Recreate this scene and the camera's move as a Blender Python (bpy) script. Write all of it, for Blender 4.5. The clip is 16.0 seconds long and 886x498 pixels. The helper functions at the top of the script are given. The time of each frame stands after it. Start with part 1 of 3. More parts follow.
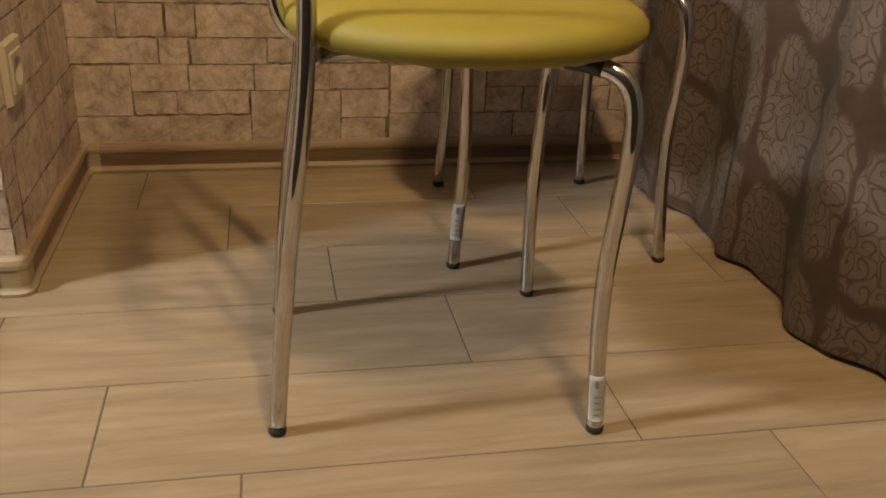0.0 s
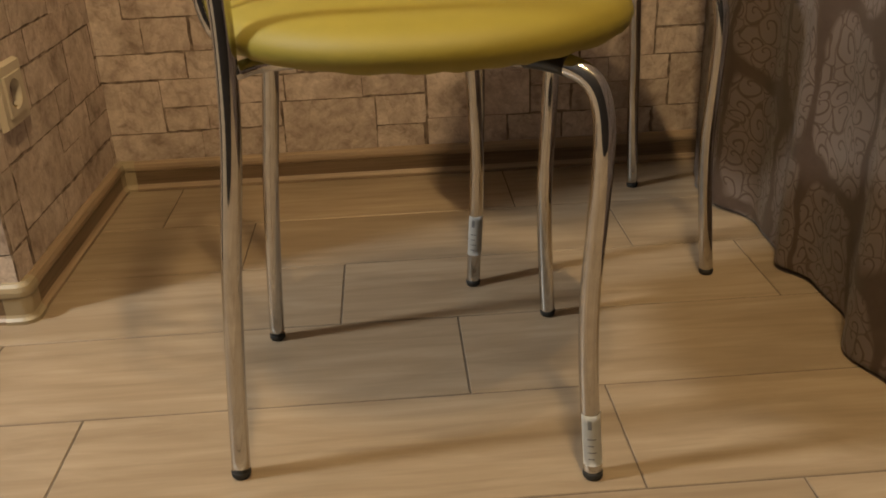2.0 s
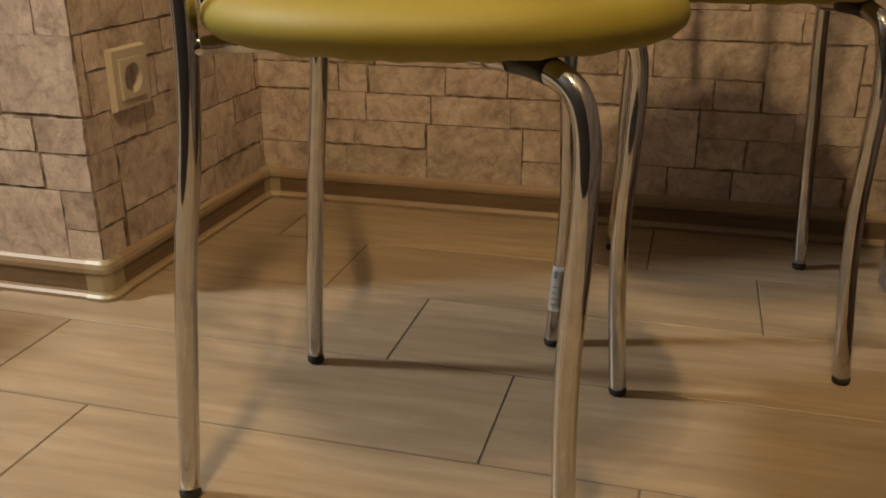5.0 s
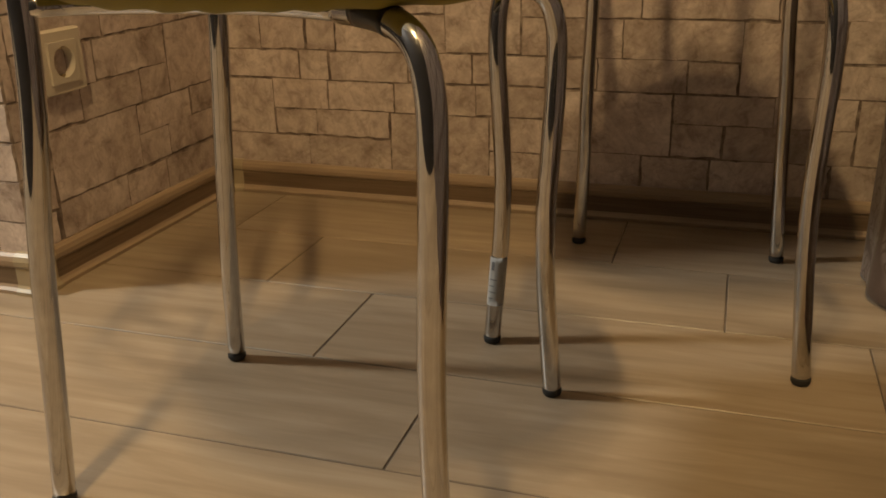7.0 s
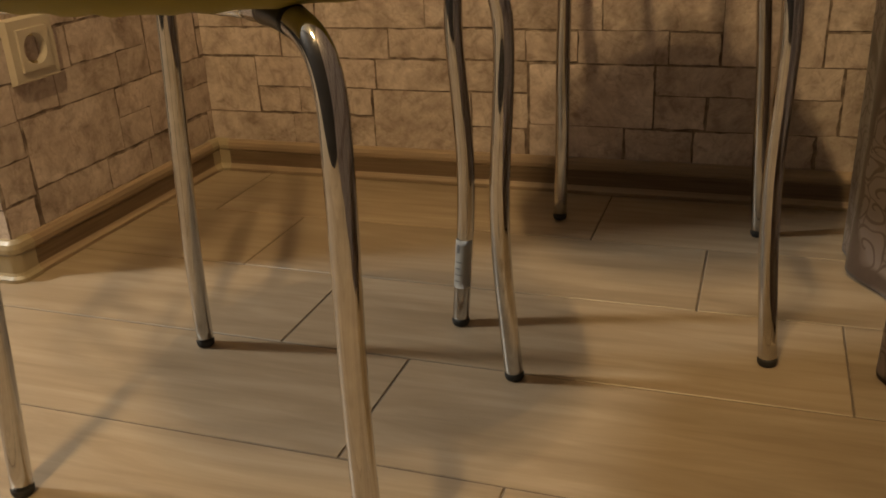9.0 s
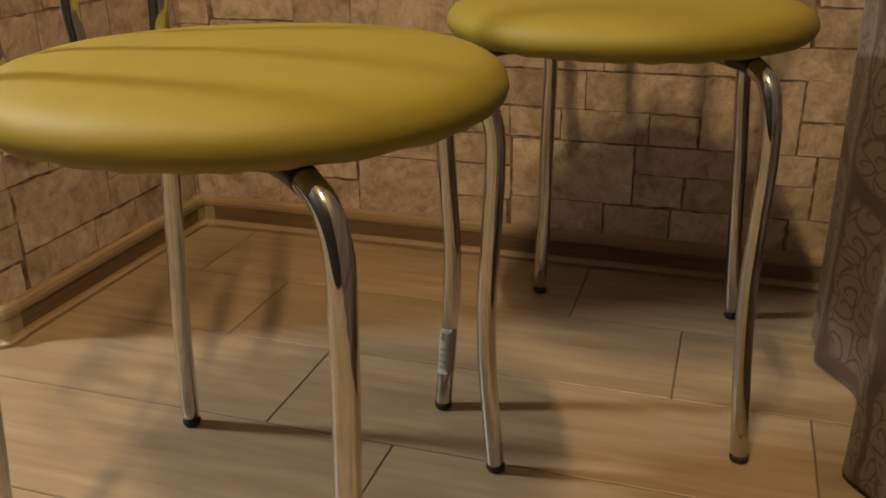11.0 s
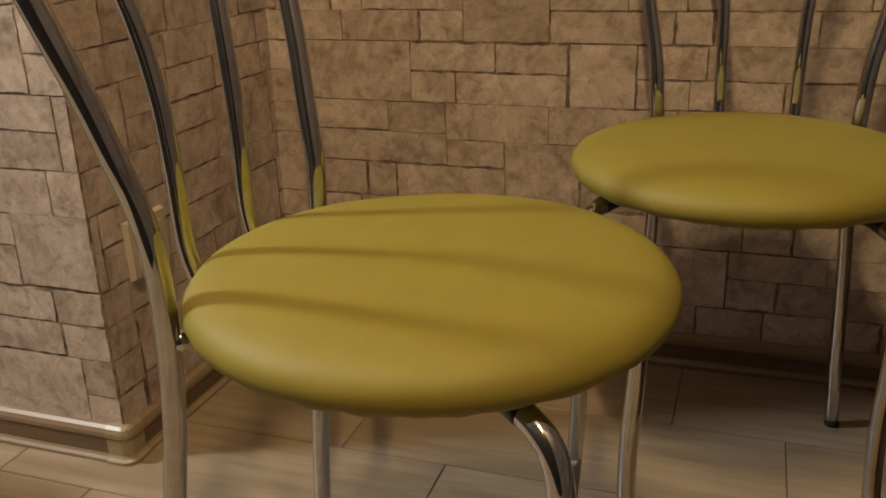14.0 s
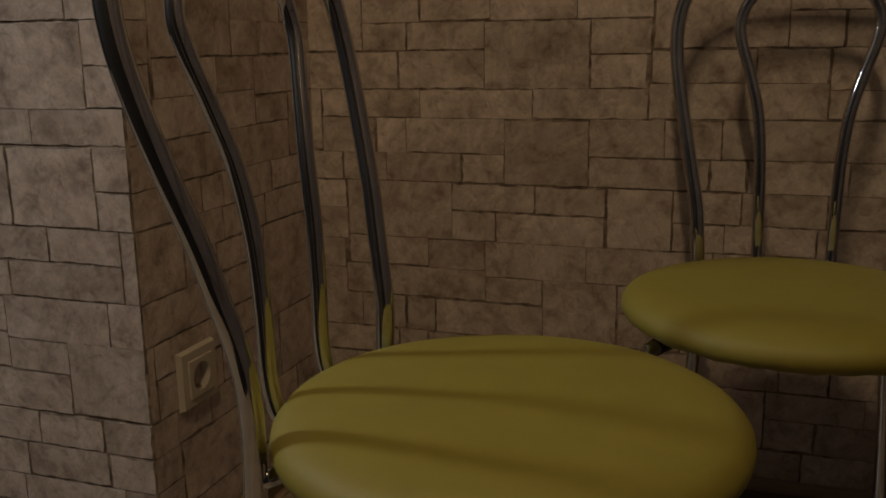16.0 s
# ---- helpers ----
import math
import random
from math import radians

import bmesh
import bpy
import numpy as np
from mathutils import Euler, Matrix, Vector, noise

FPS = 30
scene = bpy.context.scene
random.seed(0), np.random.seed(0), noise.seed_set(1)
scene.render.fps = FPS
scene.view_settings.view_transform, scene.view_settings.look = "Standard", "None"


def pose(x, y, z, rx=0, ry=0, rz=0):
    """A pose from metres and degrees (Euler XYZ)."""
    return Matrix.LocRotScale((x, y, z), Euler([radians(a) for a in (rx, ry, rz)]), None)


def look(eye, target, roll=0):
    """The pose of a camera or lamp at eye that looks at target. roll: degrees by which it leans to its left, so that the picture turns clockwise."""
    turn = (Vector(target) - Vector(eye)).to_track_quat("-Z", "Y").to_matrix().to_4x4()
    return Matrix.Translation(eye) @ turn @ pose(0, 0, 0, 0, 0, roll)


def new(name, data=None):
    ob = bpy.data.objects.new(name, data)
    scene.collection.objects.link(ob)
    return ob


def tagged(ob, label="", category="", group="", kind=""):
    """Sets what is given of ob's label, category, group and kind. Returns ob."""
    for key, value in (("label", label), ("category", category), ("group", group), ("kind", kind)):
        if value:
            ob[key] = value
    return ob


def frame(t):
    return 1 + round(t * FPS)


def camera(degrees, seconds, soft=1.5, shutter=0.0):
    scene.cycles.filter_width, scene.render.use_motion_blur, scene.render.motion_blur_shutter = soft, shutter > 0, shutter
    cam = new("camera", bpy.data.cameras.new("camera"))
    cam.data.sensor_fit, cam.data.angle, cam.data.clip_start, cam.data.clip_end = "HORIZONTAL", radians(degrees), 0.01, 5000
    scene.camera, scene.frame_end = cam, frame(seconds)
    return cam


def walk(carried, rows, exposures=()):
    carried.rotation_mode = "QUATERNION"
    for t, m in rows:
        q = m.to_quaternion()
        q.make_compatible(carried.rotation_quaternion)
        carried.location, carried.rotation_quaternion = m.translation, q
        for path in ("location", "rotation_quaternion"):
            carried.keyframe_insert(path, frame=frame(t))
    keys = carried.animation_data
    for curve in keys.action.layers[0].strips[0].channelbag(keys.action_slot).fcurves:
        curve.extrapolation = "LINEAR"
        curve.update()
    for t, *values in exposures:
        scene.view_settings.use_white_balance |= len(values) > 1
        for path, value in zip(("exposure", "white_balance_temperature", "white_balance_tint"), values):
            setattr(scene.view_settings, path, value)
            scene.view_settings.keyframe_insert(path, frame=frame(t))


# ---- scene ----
cam = camera(51.82, 16.0, 1.75)
PATH = [
    (0, (0.3658, -1.7119, 0.6109), (0.7353, 0.0667, -0.2248), 2.6),
    (0.5, (0.4048, -1.6902, 0.6212), (0.648, 0.1389, -0.1499), -0.68),
    (1, (0.4582, -1.6638, 0.6103), (0.6036, 0.1678, -0.1799), -1.73),
    (1.5, (0.5015, -1.6432, 0.5991), (0.6049, 0.1843, -0.2065), -2.35),
    (2, (0.5424, -1.6297, 0.5913), (0.6294, 0.1841, -0.2486), -2.42),
    (2.5, (0.5667, -1.6179, 0.5863), (0.6129, 0.2326, -0.1704), -0.49),
    (3, (0.6186, -1.6048, 0.5659), (0.3192, 0.24, -0.1454), -1.38),
    (3.5, (0.6846, -1.5864, 0.5516), (0.3022, 0.2559, -0.1264), -1.84),
    (4, (0.7203, -1.5483, 0.535), (0.2976, 0.2797, -0.1583), -0.68),
    (4.2, (0.7307, -1.5365, 0.5306), (0.3023, 0.2876, -0.1701), -0.22),
    (6.3, (0.8544, -1.426, 0.4879), (0.2603, 0.3402, -0.2379), -1.55),
    (6.5, (0.863, -1.4198, 0.4828), (0.2846, 0.3599, -0.2249), -1.0),
    (7, (0.8786, -1.3935, 0.4717), (0.3003, 0.3849, -0.2349), -1.23),
    (7.5, (0.9, -1.3772, 0.4703), (0.2976, 0.3893, -0.2471), -1.62),
    (8, (0.9221, -1.3669, 0.4725), (0.303, 0.3787, -0.2807), -2.41),
    (8.2, (0.9362, -1.3604, 0.4733), (0.304, 0.3762, -0.2906), -2.78),
    (10.3, (0.9409, -1.3566, 0.5442), (0.3419, 0.3818, -0.2437), -2.32),
    (10.5, (0.935, -1.3549, 0.555), (0.3412, 0.3852, -0.2309), -1.71),
    (11, (0.9241, -1.3573, 0.5737), (0.354, 0.4073, -0.1763), -0.67),
    (11.5, (0.9056, -1.3565, 0.5986), (0.332, 0.4062, -0.1517), -0.67),
    (12, (0.8862, -1.3622, 0.6165), (0.3058, 0.393, -0.1463), -1.19),
    (12.5, (0.8682, -1.3651, 0.6456), (0.2818, 0.3841, -0.1262), -2.0),
    (13, (0.8605, -1.3716, 0.6657), (0.2689, 0.3854, -0.084), -1.18),
    (13.5, (0.8367, -1.3825, 0.6982), (0.2428, 0.3954, -0.0009), -0.14),
    (14, (0.8083, -1.3837, 0.7158), (0.192, 0.3823, 0.008), -1.85),
    (14.5, (0.7982, -1.3869, 0.7255), (0.1706, 0.3849, 0.0413), -1.96),
    (15, (0.7858, -1.3864, 0.7333), (0.1563, 0.4255, 0.1686), -1.06),
    (15.5, (0.7734, -1.4033, 0.7342), (0.1336, 0.429, 0.2502), -0.91),
    (16, (0.7573, -1.4313, 0.7405), (0.1203, 0.4122, 0.2987), -0.87),
]
EXPOSURES = [(0, -0.06, 6500, 10), (4, -0.08, 6500, 10), (7.5, -0.13, 6900, 10), (10.5, -0.12, 6950, 10), (12.5, -0.07, 6750, 10), (13.5, -0.25, 6450, 10), (14.5, -0.66, 6100, 10), (15, -1.02, 5950, 10), (15.5, -1.40, 5800, 10), (16, -1.93, 5750, 10)]
walk(cam, [(t, look(eye, target, roll)) for t, eye, target, roll in PATH], EXPOSURES)

# ---- world and lamps ----
world = bpy.data.worlds.new("night")
scene.world = world
world.use_nodes = True
world.node_tree.nodes["Background"].inputs[0].default_value = (0.02, 0.025, 0.04, 1)
world.node_tree.nodes["Background"].inputs[1].default_value = 0.05


def bulb(name, place, watts, colour, radius):
    data = bpy.data.lights.new(name, "POINT")
    data.energy, data.color, data.shadow_soft_size = watts, colour, radius
    ob = new(name, data)
    ob.location = place
    return ob


WARM, PALE = (1.0, 0.715, 0.36), (0.975, 0.975, 0.90)
for lamp_x, lamp_y in ((0.61, -1.46), (0.66, -1.62), (0.71, -1.78)):
    bulb("ceiling_bulb", (lamp_x, lamp_y, 2.35), 47.0, WARM, 0.03)
bulb("hall_bulb", (-1.40, -1.06, 2.05), 208.0, PALE, 0.11)

# ---- materials ----


def material(name, roughness=0.5, metallic=0.0):
    m = bpy.data.materials.new(name)
    m.use_nodes = True
    nt = m.node_tree
    b = nt.nodes["Principled BSDF"]
    b.inputs["Roughness"].default_value = roughness
    b.inputs["Metallic"].default_value = metallic
    return m, nt, b


def node(nt, kind, **values):
    n = nt.nodes.new(kind)
    for key, value in values.items():
        if key in n.inputs:
            n.inputs[key].default_value = value
    return n


def coords(nt, scale=(1, 1, 1), jitter=0.0):
    """World coordinates of the mesh, scaled; jitter moves them by each object's random number."""
    geo = nt.nodes.new("ShaderNodeNewGeometry")
    mul = nt.nodes.new("ShaderNodeVectorMath")
    mul.operation = "MULTIPLY"
    mul.inputs[1].default_value = scale
    nt.links.new(geo.outputs["Position"], mul.inputs[0])
    if not jitter:
        return mul.outputs[0]
    info = nt.nodes.new("ShaderNodeObjectInfo")
    add = nt.nodes.new("ShaderNodeVectorMath")
    add.operation = "MULTIPLY_ADD"
    add.inputs[1].default_value = (jitter, jitter * 1.7, jitter * 0.6)
    comb = nt.nodes.new("ShaderNodeCombineXYZ")
    for k in range(3):
        nt.links.new(info.outputs["Random"], comb.inputs[k])
    nt.links.new(comb.outputs[0], add.inputs[0])
    nt.links.new(mul.outputs[0], add.inputs[2])
    return add.outputs[0]


def noise_tex(nt, vec, scale, detail=4.0, rough=0.6, distortion=0.0):
    n = node(nt, "ShaderNodeTexNoise", Scale=scale, Detail=detail, Roughness=rough, Distortion=distortion)
    nt.links.new(vec, n.inputs["Vector"])
    return n.outputs["Fac"]


def ramp(nt, fac, stops):
    r = nt.nodes.new("ShaderNodeValToRGB")
    while len(r.color_ramp.elements) < len(stops):
        r.color_ramp.elements.new(0.5)
    for e, (p, c) in zip(r.color_ramp.elements, stops):
        e.position, e.color = p, (*c, 1)
    nt.links.new(fac, r.inputs[0])
    return r.outputs[0]


def mix(nt, a, b, fac, mode="MIX"):
    m = nt.nodes.new("ShaderNodeMix")
    m.data_type, m.blend_type = "RGBA", mode
    for value, socket in ((fac, m.inputs["Factor"]), (a, m.inputs["A"]), (b, m.inputs["B"])):
        if isinstance(value, (int, float)):
            socket.default_value = value
        elif isinstance(value, tuple):
            socket.default_value = (*value, 1)
        else:
            nt.links.new(value, socket)
    return m.outputs["Result"]


def bump(nt, bsdf, height, strength, distance):
    b = node(nt, "ShaderNodeBump", Strength=strength, Distance=distance)
    nt.links.new(height, b.inputs["Height"])
    nt.links.new(b.outputs[0], bsdf.inputs["Normal"])


def stone_material():
    """Printed stone: pale face, brown cloudy stains, fine chisel marks at a different slant on each block."""
    m, nt, b = material("stone_paper", 0.6)
    info = nt.nodes.new("ShaderNodeObjectInfo")
    vec = coords(nt, (1, 1, 1), 3.0)
    cloud = noise_tex(nt, vec, 16, 5, 0.6, 0.7)
    patch = noise_tex(nt, coords(nt, (1, 1, 1), 11.0), 42, 5, 0.62, 0.9)
    fine = noise_tex(nt, vec, 190, 4, 0.7)
    turn = node(nt, "ShaderNodeVectorRotate")
    turn.rotation_type = "Y_AXIS"
    spin = node(nt, "ShaderNodeMapRange")
    spin.inputs["To Min"].default_value, spin.inputs["To Max"].default_value = -1.2, 1.2
    nt.links.new(info.outputs["Random"], spin.inputs["Value"])
    nt.links.new(spin.outputs[0], turn.inputs["Angle"])
    nt.links.new(coords(nt, (1, 1, 1), 9.0), turn.inputs["Vector"])
    stretch = nt.nodes.new("ShaderNodeVectorMath")
    stretch.operation = "MULTIPLY"
    stretch.inputs[1].default_value = (75, 38, 15)
    nt.links.new(turn.outputs[0], stretch.inputs[0])
    marks = noise_tex(nt, stretch.outputs[0], 1.0, 4, 0.6, 1.0)
    c = ramp(nt, cloud, [(0.27, (0.26, 0.208, 0.176)), (0.43, (0.42, 0.352, 0.312)), (0.66, (0.57, 0.500, 0.457))])
    c = mix(nt, c, ramp(nt, patch, [(0.30, (0.55, 0.49, 0.45)), (0.46, (0.95, 0.93, 0.92)), (0.66, (1.15, 1.15, 1.15))]), 0.75, "MULTIPLY")
    c = mix(nt, c, ramp(nt, marks, [(0.30, (0.72, 0.69, 0.66)), (0.50, (1.0, 1.0, 1.0)), (0.70, (1.15, 1.15, 1.15))]), 0.5, "MULTIPLY")
    c = mix(nt, c, ramp(nt, fine, [(0.3, (0.80, 0.78, 0.76)), (0.65, (1.08, 1.08, 1.08))]), 0.6, "MULTIPLY")
    crease = noise_tex(nt, coords(nt, (1, 1, 1), 21.0), 17, 4, 0.55, 0.5)
    vein = ramp(nt, crease, [(0.470, (1, 1, 1)), (0.488, (0.62, 0.57, 0.53)), (0.500, (1.08, 1.08, 1.08)), (0.530, (1, 1, 1))])
    c = mix(nt, c, vein, 0.42, "MULTIPLY")
    tone = ramp(nt, info.outputs["Random"], [(0.0, (0.86, 0.83, 0.80)), (0.25, (1.08, 1.06, 1.05)), (0.5, (0.96, 0.94, 0.92)), (0.75, (1.16, 1.14, 1.13)), (1.0, (1.02, 1.00, 0.98))])
    c = mix(nt, c, tone, 1.0, "MULTIPLY")
    nt.links.new(c, b.inputs["Base Color"])
    bump(nt, b, mix(nt, mix(nt, patch, marks, 0.4), vein, 0.25), 0.45, 0.0018)
    return m


def joint_material():
    m, nt, b = material("stone_joint", 0.8)
    n = noise_tex(nt, coords(nt), 40, 4)
    nt.links.new(ramp(nt, n, [(0.36, (0.085, 0.058, 0.043)), (0.52, (0.19, 0.142, 0.112)), (0.68, (0.37, 0.30, 0.25))]), b.inputs["Base Color"])
    return m


def plank_material():
    m, nt, b = material("wood_look_tile", 0.38)
    vec = coords(nt, (2.0, 15, 15), 7.0)
    grain = noise_tex(nt, vec, 2.2, 6, 0.62, 0.9)
    wide = noise_tex(nt, coords(nt, (1.0, 5.0, 5.0), 5.0), 2.0, 3, 0.5, 0.6)
    fibre = noise_tex(nt, coords(nt, (8, 260, 260), 3.0), 1.0, 3, 0.7)
    c = ramp(nt, grain, [(0.24, (0.278, 0.216, 0.149)), (0.48, (0.326, 0.258, 0.185)), (0.76, (0.398, 0.328, 0.246))])
    rings = node(nt, "ShaderNodeTexWave", Scale=1.0, Distortion=7.0, Detail=2.0)
    rings.inputs["Detail Scale"].default_value = 1.4
    rings.wave_type = "RINGS"
    nt.links.new(coords(nt, (2.2, 14, 14), 13.0), rings.inputs["Vector"])
    c = mix(nt, c, ramp(nt, rings.outputs["Fac"], [(0.05, (0.82, 0.79, 0.75)), (0.35, (1.0, 1.0, 1.0)), (1.0, (1.05, 1.05, 1.04))]), 0.38, "MULTIPLY")
    smudge = noise_tex(nt, coords(nt, (3.0, 12.0, 12.0), 17.0), 1.6, 3, 0.5, 0.4)
    c = mix(nt, c, ramp(nt, smudge, [(0.30, (0.74, 0.73, 0.72)), (0.50, (1.0, 1.0, 1.0))]), 0.5, "MULTIPLY")
    c = mix(nt, c, ramp(nt, wide, [(0.3, (0.80, 0.77, 0.74)), (0.7, (1.06, 1.05, 1.03))]), 0.8, "MULTIPLY")
    c = mix(nt, c, ramp(nt, fibre, [(0.3, (0.86, 0.84, 0.82)), (0.7, (1.04, 1.04, 1.04))]), 0.35, "MULTIPLY")
    info = nt.nodes.new("ShaderNodeObjectInfo")
    c = mix(nt, c, ramp(nt, info.outputs["Random"], [(0.0, (0.88, 0.87, 0.86)), (1.0, (1.06, 1.05, 1.04))]), 1.0, "MULTIPLY")
    nt.links.new(c, b.inputs["Base Color"])
    bump(nt, b, mix(nt, grain, fibre, 0.5), 0.12, 0.001)
    return m


def plain(name, colour, roughness, metallic=0.0, vary=0.12, scale=30.0, relief=0.0):
    m, nt, b = material(name, roughness, metallic)
    n = noise_tex(nt, coords(nt), scale, 4)
    low = tuple(v * (1 - vary) for v in colour)
    high = tuple(min(1.0, v * (1 + vary)) for v in colour)
    nt.links.new(ramp(nt, n, [(0.3, low), (0.7, high)]), b.inputs["Base Color"])
    if relief:
        bump(nt, b, noise_tex(nt, coords(nt), scale * 25, 2), relief, 0.0006)
    return m


def chrome_material():
    m, nt, b = material("chrome", 0.12, 1.0)
    n = noise_tex(nt, coords(nt), 55, 4)
    nt.links.new(ramp(nt, n, [(0.3, (0.51, 0.50, 0.49)), (0.7, (0.62, 0.61, 0.60))]), b.inputs["Base Color"])
    r = node(nt, "ShaderNodeMapRange")
    r.inputs["To Min"].default_value, r.inputs["To Max"].default_value = 0.03, 0.08
    nt.links.new(noise_tex(nt, coords(nt), 120, 3), r.inputs["Value"])
    nt.links.new(r.outputs[0], b.inputs["Roughness"])
    return m


def skirting_material(name, low, high):
    m, nt, b = material(name, 0.4)
    g = noise_tex(nt, coords(nt, (3, 3, 120)), 2.0, 5, 0.6, 0.5)
    nt.links.new(ramp(nt, g, [(0.3, low), (0.7, high)]), b.inputs["Base Color"])
    return m


def math_node(nt, operation, *values):
    n = nt.nodes.new("ShaderNodeMath")
    n.operation = operation
    for k, value in enumerate(values):
        if isinstance(value, (int, float)):
            n.inputs[k].default_value = value
        else:
            nt.links.new(value, n.inputs[k])
    return n.outputs[0]


def curtain_material():
    """Damask: pale pointed ovals in a half-drop, cut by dark scrolls, on a brown satin ground."""
    m, nt, b = material("damask_curtain", 0.6)
    uv = nt.nodes.new("ShaderNodeUVMap").outputs["UV"]
    warp = node(nt, "ShaderNodeTexNoise", Scale=16.0, Detail=1.0)
    nt.links.new(uv, warp.inputs["Vector"])
    off = nt.nodes.new("ShaderNodeVectorMath")
    off.operation = "MULTIPLY_ADD"
    off.inputs[1].default_value = (0.055, 0.055, 0.0)
    nt.links.new(warp.outputs["Color"], off.inputs[0])
    nt.links.new(uv, off.inputs[2])
    curls = node(nt, "ShaderNodeTexVoronoi", Scale=29.0, Randomness=1.0)
    curls.voronoi_dimensions = "2D"
    nt.links.new(off.outputs[0], curls.inputs["Vector"])
    arm = nt.nodes.new("ShaderNodeVectorMath")
    arm.operation = "SUBTRACT"
    nt.links.new(off.outputs[0], arm.inputs[0])
    nt.links.new(curls.outputs["Position"], arm.inputs[1])
    split = nt.nodes.new("ShaderNodeSeparateXYZ")
    nt.links.new(arm.outputs[0], split.inputs[0])
    angle = math_node(nt, "ARCTAN2", split.outputs[1], split.outputs[0])
    spiral = math_node(nt, "SINE", math_node(nt, "ADD", math_node(nt, "MULTIPLY", curls.outputs["Distance"], 13.0), angle))
    scroll = ramp(nt, math_node(nt, "MULTIPLY_ADD", spiral, 0.5, 0.5), [(0.04, (0.15, 0.15, 0.15)), (0.16, (1, 1, 1))])
    edge = node(nt, "ShaderNodeTexVoronoi", Scale=29.0, Randomness=1.0)
    edge.voronoi_dimensions, edge.feature = "2D", "DISTANCE_TO_EDGE"
    nt.links.new(off.outputs[0], edge.inputs["Vector"])
    scroll = mix(nt, scroll, ramp(nt, edge.outputs["Distance"], [(0.015, (0.35, 0.35, 0.35)), (0.05, (1, 1, 1))]), 1.0, "MULTIPLY")
    at = nt.nodes.new("ShaderNodeSeparateXYZ")
    nt.links.new(off.outputs[0], at.inputs[0])
    across = math_node(nt, "COSINE", math_node(nt, "MULTIPLY", at.outputs[0], math.pi / 0.15))
    up = math_node(nt, "COSINE", math_node(nt, "MULTIPLY", math_node(nt, "MULTIPLY_ADD", at.outputs[0], 0.25, at.outputs[1]), math.pi / 0.22))
    oval = math_node(nt, "ABSOLUTE", math_node(nt, "MULTIPLY", across, up))
    mask = mix(nt, scroll, ramp(nt, oval, [(0.10, (0, 0, 0)), (0.20, (1, 1, 1))]), 1.0, "MULTIPLY")
    ground = ramp(nt, noise_tex(nt, uv, 30, 4), [(0.3, (0.128, 0.083, 0.061)), (0.7, (0.168, 0.113, 0.087))])
    c = mix(nt, ground, (0.31, 0.243, 0.212), mask)
    nt.links.new(c, b.inputs["Base Color"])
    b.inputs["Sheen Weight"].default_value = 0.2
    weave = noise_tex(nt, coords(nt), 900, 2)
    bump(nt, b, mix(nt, weave, mask, 0.4), 0.25, 0.0008)
    return m


STONE, JOINT, PLANK = stone_material(), joint_material(), plank_material()
GROUT = plain("grout", (0.13, 0.10, 0.075), 0.9, vary=0.3, scale=60)
CHROME, CURTAIN = chrome_material(), curtain_material()
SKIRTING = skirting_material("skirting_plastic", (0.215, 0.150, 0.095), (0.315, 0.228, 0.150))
DARK_BAND = skirting_material("skirting_dark_band", (0.105, 0.068, 0.040), (0.185, 0.126, 0.078))
VINYL = plain("olive_vinyl", (0.240, 0.191, 0.022), 0.62, vary=0.05, scale=25, relief=0.25)
BLACK = plain("black_gloss", (0.006, 0.006, 0.006), 0.28)
RUBBER = plain("black_rubber", (0.02, 0.019, 0.018), 0.7)
PAPER = plain("white_sticker", (0.66, 0.655, 0.64), 0.6, vary=0.06, scale=90)
PRINT = plain("grey_print", (0.28, 0.28, 0.29), 0.7)
SOCKET = plain("ivory_plastic", (0.50, 0.44, 0.35), 0.35, vary=0.03)
BRASS = plain("contact_metal", (0.55, 0.45, 0.28), 0.3, 1.0)
HOLE = plain("socket_hole", (0.02, 0.018, 0.015), 0.8)
CORNERCAP = plain("skirting_corner_plastic", (0.31, 0.25, 0.162), 0.35, vary=0.08)
# Near-black stands for the unlit rest of the room, met only in reflections.
UNLIT = plain("unlit_room_black", (0.022, 0.018, 0.016), 0.85, vary=0.05, scale=8)
# Ceiling colour darkened well below white to hold down the bounced light.
DIM_CEILING = plain("ceiling_low_bounce", (0.13, 0.122, 0.11), 0.9, vary=0.03, scale=6)

# ---- mesh helpers ----


def link(name, bm, mat, parent=None, label="", smooth=True):
    me = bpy.data.meshes.new(name)
    bmesh.ops.recalc_face_normals(bm, faces=bm.faces)
    if smooth:
        for f in bm.faces:
            f.smooth = True
    bm.to_mesh(me)
    bm.free()
    me.materials.append(mat)
    ob = new(name, me)
    ob.parent = parent
    if label:
        tagged(ob, label)
    return ob


def part(name, bm, mat, parent, label="", smooth=True):
    return link(name, bm, mat, parent, label, smooth)


def thing(name, label, category, group="", m=None):
    ob = new(name)
    ob.empty_display_size = 0.05
    if m is not None:
        ob.matrix_basis = m
    return tagged(ob, label, category, group)


def box(bm, lo, hi, bevel=0.0):
    r = bmesh.ops.create_cube(bm, size=1.0)
    lo, hi = Vector(lo), Vector(hi)
    for v in r["verts"]:
        v.co = Vector(((lo[k] + hi[k]) / 2 + v.co[k] * (hi[k] - lo[k]) for k in range(3)))
    if bevel:
        edges = list({e for v in r["verts"] for e in v.link_edges})
        bmesh.ops.bevel(bm, geom=edges, offset=bevel, segments=2, affect="EDGES", profile=0.6)
    return bm


